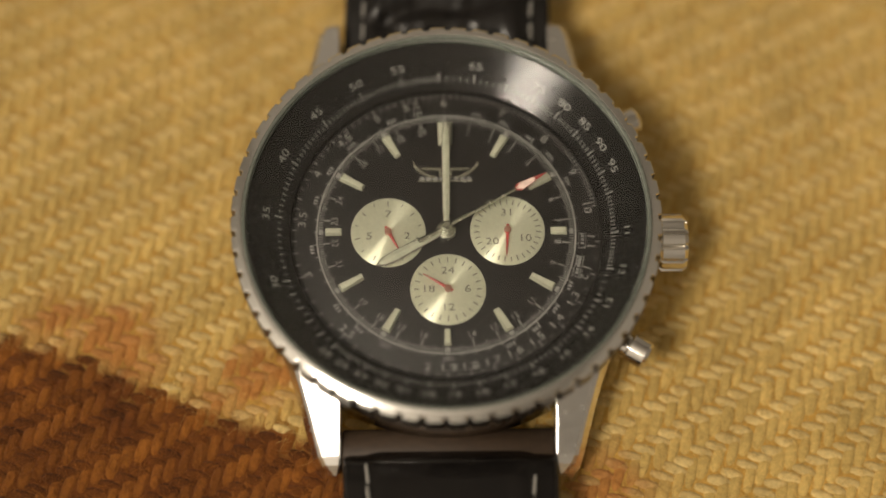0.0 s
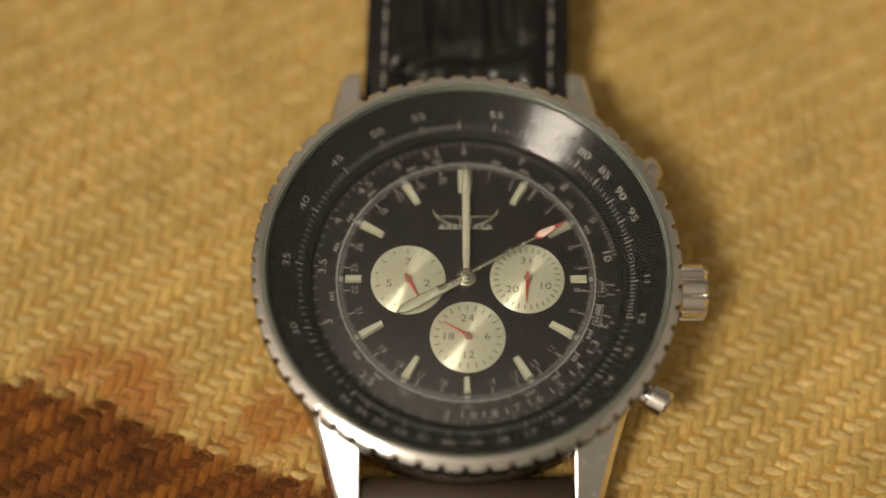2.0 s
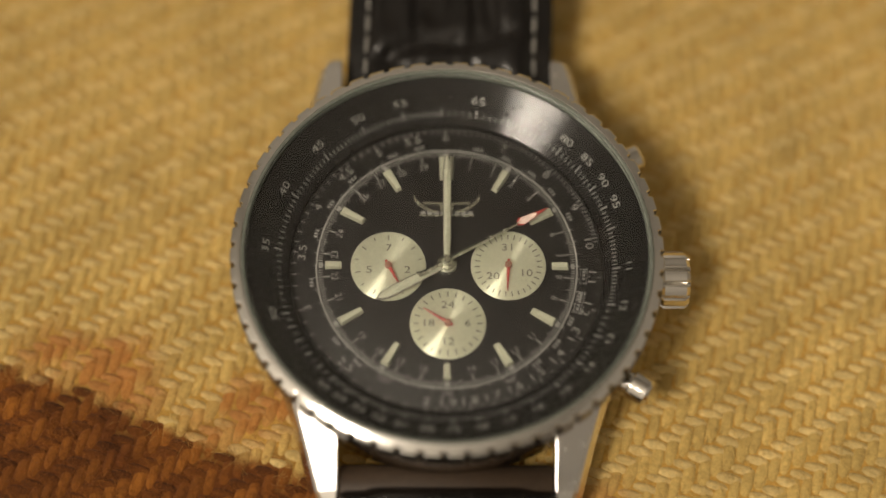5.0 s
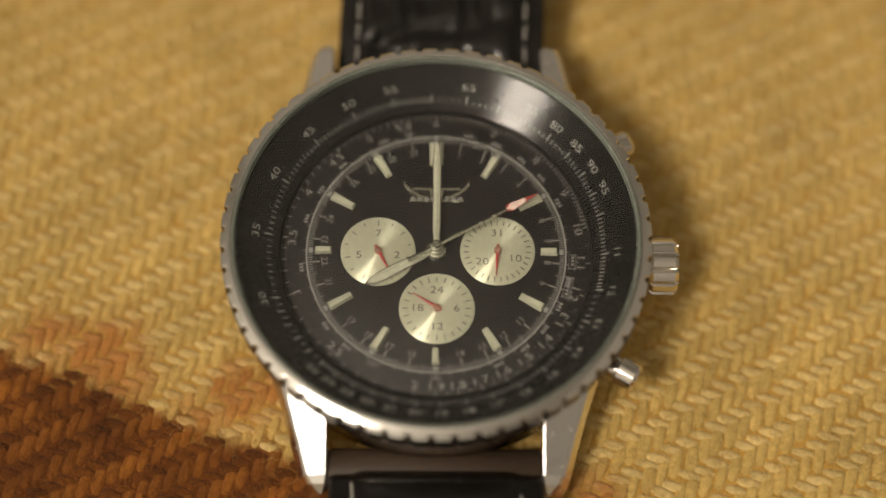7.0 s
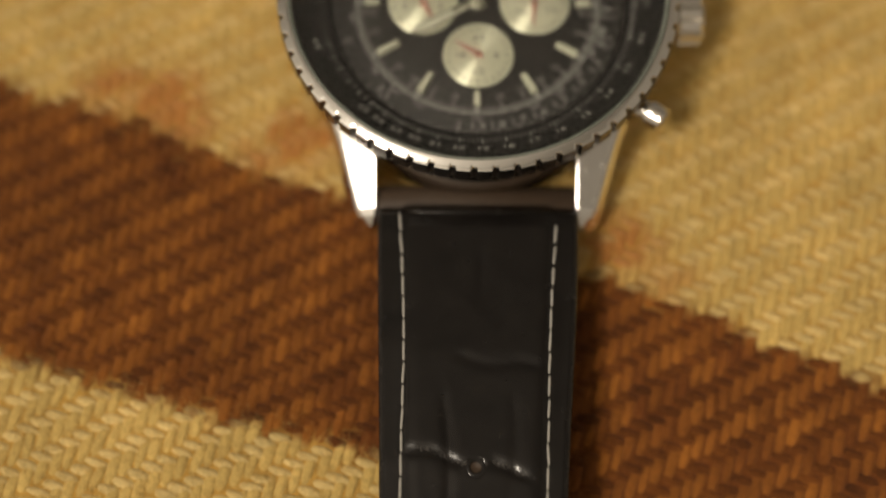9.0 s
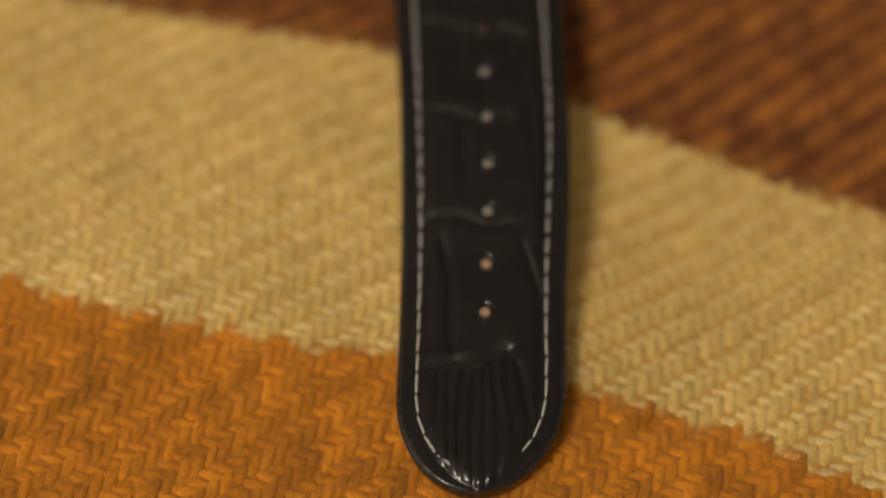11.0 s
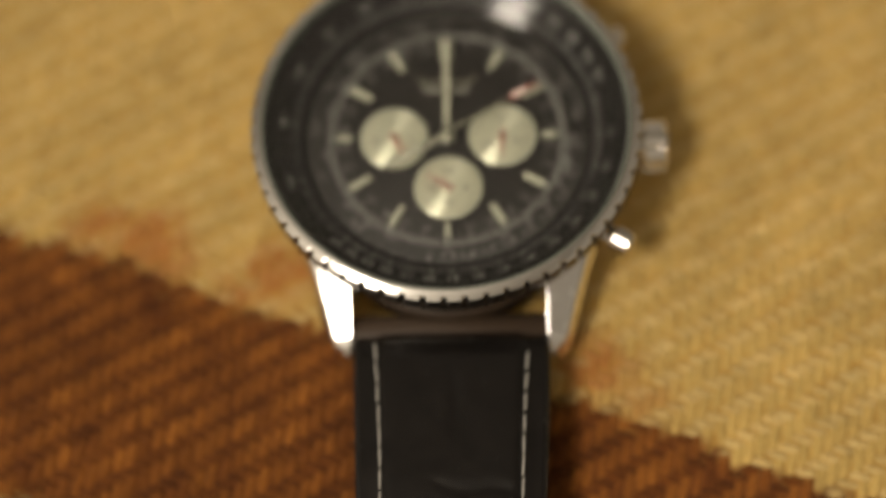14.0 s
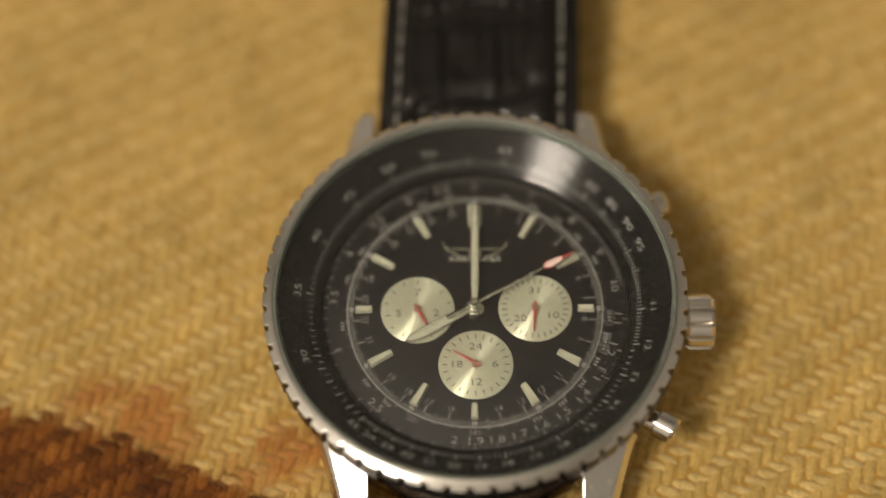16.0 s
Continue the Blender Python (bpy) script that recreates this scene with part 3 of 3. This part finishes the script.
crown_me = sideways(lathe("crown", [(0.0, 25.75), (2.2, 25.75), (2.75, 25.6), (3.1, 25.2), (3.1, 22.9), (2.75, 22.6), (1.6, 22.5), (1.6, 20.5), (0.0, 20.5)], 12 * 20, ribbed(3.1, 12, 0.7)), 90)
part("crown", crown_me, polished, case, "fluted steel crown", at=(0, -0.25, 6.2))
for y, turn in ((-8.6, 122), (9.3, 66)):
    pm = lathe("pusher", [(0.0, 5.0), (1.25, 5.0), (1.5, 4.7), (1.55, 2.9), (1.2, 2.7), (1.2, -2.0), (0.0, -2.0)], 40)
    pm = sideways(pm, turn)
    x0 = 16.6
    part("pusher", pm, polished, case, "polished round pusher", at=(x0, y * 1.28 + 0.25, 7.1))


# ---------------------------------------------------------------- strap
def centre_low(y):
    return 0.2 - 0.00055 * (y + 25) ** 2 + 0.42 * math.exp(-((y + 70) / 14.0) ** 2)


def half_low(y):
    w = 11.0 + (9.75 - 11.0) * smooth_step(-23, -62, y) if y > -62 else 9.75 - 0.60 * smooth_step(-62, -92, y)
    if y < -97.5:
        w *= math.sqrt(max(0.0, 1 - ((y + 97.5) / 11.6) ** 2))
    return w


def top_low(y):
    pts = ((-19.9, 1.4), (-20.5, 2.4), (-21.7, 3.4), (-22.8, 4.4), (-23.5, 5.3), (-24.1, 5.9), (-26, 6.2), (-40, 6.6), (-52, 6.4), (-62, 5.7), (-72, 4.6), (-82, 3.4), (-92, 2.7), (-110, 2.5))
    return float(np.interp(-y, [-p[0] for p in pts], [p[1] for p in pts]))


def thick_low(y):
    return float(np.interp(-y, (23, 40, 60, 90, 110), (3.8, 3.2, 2.5, 2.1, 1.9)))


hole_ys = (-52.6, -58.4, -64.4, -70.4, -76.3, -82.7, -88.5)


def crease_low(x, y):
    """Folds between the embossed scales: depth, and how far the ridge is rubbed pale."""
    deep, rub = 0.0, 0.0
    for y0, drop, x0, x1, d, pale in ((-40.5, 1.3, -3, 8, 0.08, 0.05), (-50.6, 2.9, -8, 6.5, 0.17, 0.55), (-63.2, 2.2, -7.5, 4, 0.13, 0.32), (-76.3, 2.6, -9, 3, 0.13, 0.30)):
        if x0 < x < x1:
            yc = y0 - drop * ((x + 8) / 15) + 0.35 * math.sin(x * 0.9 + y0)
            q = (y - yc) / 0.55
            fade = min(1.0, (x - x0) / 1.5, (x1 - x) / 1.5)
            deep += d * math.exp(-q * q) * fade
            rub = max(rub, pale * math.exp(-((y - yc - 0.05) / 0.19) ** 2) * fade * (0.6 + 0.4 * math.sin(x * 3.1 + y0)))
    for xc, ya, yb, d in ((0.2, -36, -28, 0.12), (-3.3, -60, -44, 0.13), (3.6, -56, -44, 0.07), (4.4, -74, -56, 0.08), (-3.4, -74, -64, 0.10)):
        if ya < y < yb:
            q = (x - xc - 0.5 * math.sin((y - ya) * 0.22)) / 0.48
            deep += d * math.exp(-q * q) * min(1.0, (y - ya) / 2.5, (yb - y) / 2.5)
    # the scale line above the tip and the fan of wrinkles below it
    across = x - centre_low(y)
    line = -94.9 + 0.2 * (across + 6) + 0.25 * math.sin(across * 1.1)
    if -6.6 < across < 3.9:
        deep += 0.34 * math.exp(-((y - line) / 0.6) ** 2) * min(1.0, (across + 6.6) / 1.0, (3.9 - across) / 1.0)
    if y < line - 0.4 and -6.4 < across < 3.8:
        f = smooth_step(line - 0.2, line - 1.2, y) * (1 - 0.5 * smooth_step(-96, -106, y)) * min(1.0, (across + 6.4) / 0.8, (3.8 - across) / 0.8)
        g = across + (y + 95) * 0.08 * (across + 1.5) / 6
        groove = 0.5 + 0.5 * math.sin(g * 5.2 + 1.1 * math.sin(y * 0.4 + g) + 2.0 * noise.noise((g * 0.5, y * 0.06, 8.0)))
        deep += 0.34 * f * groove ** 3 * (0.8 + 0.8 * noise.noise((g * 0.8, y * 0.1, 2.0)))
    long_fold = across - (-4.7 - 0.115 * (y + 79) + 0.25 * math.sin(y * 0.5))
    if -94 < y < -78:
        deep += 0.24 * math.exp(-(long_fold / 0.45) ** 2) * min(1.0, (y + 94) / 1.5, (-78 - y) / 2.5)
    side_fold = across - (3.9 - 0.22 * (y + 95))
    if -104 < y < -94.5:
        deep += 0.16 * math.exp(-(side_fold / 0.3) ** 2)
    slant = across - (4.3 - 0.33 * (y + 80.5))
    if -88.5 < y < -80:
        deep += 0.12 * math.exp(-(slant / 0.3) ** 2)
        rub = max(rub, 0.30 * math.exp(-((slant - 0.25) / 0.2) ** 2))
    for yh in hole_ys:
        if abs(y - yh) < 2.2:
            d = math.hypot(x - centre_low(yh) - 0.15, y - yh)
            deep = 0.9 if d < 0.76 else deep * smooth_step(0.9, 2.0, d)
    return deep, rub


def inset(y):
    """How far the seam runs inside the strap's edge."""
    return 2.15 + 0.65 * math.exp(-((y + 36) / 13.0) ** 2)


def swelling(edge, pad, seam_at):
    """Height of the padded top over the strap's edge line, with the ditch that the thread pulls in."""
    dome = pad * smooth_step(1.2, 4.2, edge) + 0.45 * (1 - (1 - min(1.0, edge / 0.8)) ** 2) - 0.45
    return dome - 0.14 * math.exp(-((edge - seam_at) / 0.30) ** 2)


def strap_mesh(name, ys, centre, half, top, thick, crease, pad):
    """A padded band: leather top, rounded edges, flat back; the end follows half(y)."""
    cols = 64
    verts, faces, worn_at = [], [], []
    for y in ys:
        w, c, z, th = max(half(y), 0.02), centre(y), top(y), thick(y)
        ring = []
        for i in range(cols + 1):
            s = -1 + 2 * i / cols
            s = math.copysign(1 - (1 - abs(s)) ** 1.15, s)
            x = c + s * w
            edge = (1 - abs(s)) * w
            d, rub = crease(x, y)
            d *= 1.4
            k = smooth_step(2.0, 3.0, edge)
            ring.append((x, y, z + swelling(edge, pad, inset(y)) - d * (0.25 + 0.75 * k)))
            worn_at.append(0.6 * rub * (0.3 + 0.7 * k) + (0.10 if edge < 0.4 else 0.0))
        base = max(z - th, -0.05)
        ring += [(c + w * 0.97, y, base + 0.2), (c + w * 0.9, y, base), (c - w * 0.9, y, base), (c - w * 0.97, y, base + 0.2)]
        worn_at += [0.0] * 4
        verts += ring
    k = cols + 5
    for i in range(len(ys) - 1):
        for m in range(k):
            o = (m + 1) % k
            faces.append((i * k + m, i * k + o, (i + 1) * k + o, (i + 1) * k + m))
    faces += [tuple(range(k)), tuple(reversed(range((len(ys) - 1) * k, len(ys) * k)))]
    me = from_arrays(name, verts, faces)
    data = np.repeat(np.clip(worn_at, 0, 1), 4).reshape(-1, 4)
    data[:, 3] = 1
    me.color_attributes.new("worn", "FLOAT_COLOR", "POINT").data.foreach_set("color", data.ravel())
    return me


ys = list(np.arange(-21.9, -97.4, -0.36)) + list(-97.5 - 11.6 * np.sin(np.linspace(0.02, math.pi / 2, 34)))
strap = part("strap_long_half", strap_mesh("strap_long_half", ys, centre_low, half_low, top_low, thick_low, crease_low, 0.55), leather, watch, "black crocodile-embossed leather strap")

# the strap's end is folded round the spring bar between the lugs
fold = []
for x in (-10.95, -10.7, 10.7, 10.95):
    rad = 2.2 if abs(x) > 10.8 else 2.4
    fold += [(x, -22.1 + rad * math.cos(a), 2.5 + rad * math.sin(a)) for a in np.linspace(0, 2 * math.pi, 24, endpoint=False)]
faces = [(i * 24 + k, i * 24 + (k + 1) % 24, i * 24 + 24 + (k + 1) % 24, i * 24 + 24 + k) for i in range(3) for k in range(24)]
faces += [tuple(range(24)), tuple(range(72, 96))]
part("strap_fold", from_arrays("strap_fold", fold, faces), end_brown, strap, "dark brown leather fold round the bar")

# buckle holes: punched, with a pressed rim and a pale lining inside
for y in hole_ys:
    z = top_low(y) + 0.55
    tilt = math.atan2(top_low(y + 1) - top_low(y - 1), 2.0)
    rim = part("hole_rim", lathe("hole_rim", [(0.56, -0.7), (0.58, -0.12), (0.66, -0.01), (0.80, 0.02), (0.98, 0.01), (1.10, -0.05), (1.10, -0.3)], 32, closed=False), leather, strap, at=(centre_low(y) + 0.15, y, z))
    rim.rotation_euler.x = tilt
    part("hole_lining", lathe("hole_lining", [(0.60, -0.8), (0.57, -0.16), (0.40, -0.24), (0.0, -0.30), (0.0, -0.8)], 24, closed=False), end_brown if y > -55 else tan if y < -80 else worn_grey, strap,
         "pale lining showing in a buckle hole", at=(centre_low(y) + 0.15, y, z))


def stitch_mesh(length):
    verts, faces = [], []
    rows, cols = 11, 8
    for i in range(rows):
        t = -1 + 2 * i / (rows - 1)
        r = 0.15 * (1 - 0.5 * t ** 8)
        z = 0.13 * (1 - t ** 6) - 0.14
        for j in range(cols):
            a = 2 * math.pi * j / cols
            verts.append((r * math.cos(a), t * length / 2, z + r * math.sin(a)))
    for i in range(rows - 1):
        for j in range(cols):
            faces.append((i * cols + j, i * cols + (j + 1) % cols, (i + 1) * cols + (j + 1) % cols, (i + 1) * cols + j))
    faces += [tuple(range(cols)), tuple(range((rows - 1) * cols, rows * cols))]
    return from_arrays("stitch", verts, faces)


stitch_data = stitch_mesh(2.3)


def seam(points, tops, parent):
    """Stitches end to end along a line of (x, y)."""
    pts = [Vector((*p, 0.0)) for p in points]
    lengths = [0.0]
    for a, b in zip(pts, pts[1:]):
        lengths.append(lengths[-1] + (b - a).length)
    s = 0.9
    while s < lengths[-1] - 0.6:
        x = np.interp(s, lengths, [p.x for p in pts]), np.interp(s, lengths, [p.y for p in pts])
        x2 = np.interp(s + 0.3, lengths, [p.x for p in pts]), np.interp(s + 0.3, lengths, [p.y for p in pts])
        turn = math.degrees(math.atan2(x2[0] - x[0], x2[1] - x[1])) + rng.normal(0, 2.0)
        ob = part("stitch", stitch_data, thread, parent, at=(x[0], x[1], tops(x[1])), turn=turn)
        ob.scale = (1, rng.uniform(0.9, 1.08), 1)
        s += 2.45


side = [(centre_low(y) - (half_low(y) - inset(y)), y) for y in np.arange(-24.5, -97.5, -0.8)]
bend = [(centre_low(-97.5 - 9.4 * math.sin(a)) - 6.95 * math.cos(a), -97.5 - 9.4 * math.sin(a)) for a in np.linspace(0, math.pi, 40)]
other = [(centre_low(y) + (half_low(y) - inset(y) - 0.28 * math.exp(-((y + 76) / 13.0) ** 2)), y) for y in np.arange(-97.0, -24.5, 0.8)]
seam(side + bend + other, lambda y: top_low(y) + swelling(inset(y), 0.55, inset(y)) + 0.16, strap)


def top_up(y):
    return float(np.interp(y, (20, 23, 28, 36, 50, 80), (4.4, 5.6, 7.0, 8.6, 9.4, 5.0)))


def half_up(y):
    return 11.6 - 0.004 * (y - 22)


def centre_up(y):
    return 0.3 + 0.030 * (y - 22)


def crease_up(x, y):
    deep = 0.0
    for y0, drop, d, wide in ((25.4, -0.6, 0.30, 0.9), (28.2, 1.3, 0.42, 1.1), (39.5, 0.8, 0.35, 1.0), (52, 0.5, 0.3, 0.8)):
        yc = y0 + drop * x / 8 + 0.5 * math.sin(x * 0.55 + y0)
        deep += d * math.exp(-((y - yc) / wide) ** 2) * smooth_step(8.8, 6.4, abs(x))
    for xc, d in ((-6.3, 0.22), (-3.6, 0.34), (-2.2, 0.22), (-0.7, 0.30), (0.6, 0.26), (3.0, 0.20), (4.9, 0.26), (6.4, 0.18)):
        deep += d * math.exp(-((x - xc - 0.4 * math.sin(y * 0.35 + xc)) / 0.55) ** 2) * smooth_step(28.6, 31.5, y)
    deep += 0.20 * (0.5 + 0.5 * noise.noise((x * 0.8, y * 0.22, 5.0)))
    return deep, 0.0


upper = part("strap_buckle_half", strap_mesh("strap_buckle_half", list(np.arange(20.5, 78, 0.36)), centre_up, half_up, top_up,
                                             lambda y: float(np.interp(y, (20, 50, 80), (3.8, 3.4, 2.6))), crease_up, 0.9), leather, watch, "black crocodile-embossed leather strap")
for s in (-1, 1):
    seam([(centre_up(y) + s * (half_up(y) - 2.15), y) for y in np.arange(22.5, 77, 0.8)], lambda y: top_up(y) + swelling(2.15, 0.9, 2.15) + 0.13, upper)
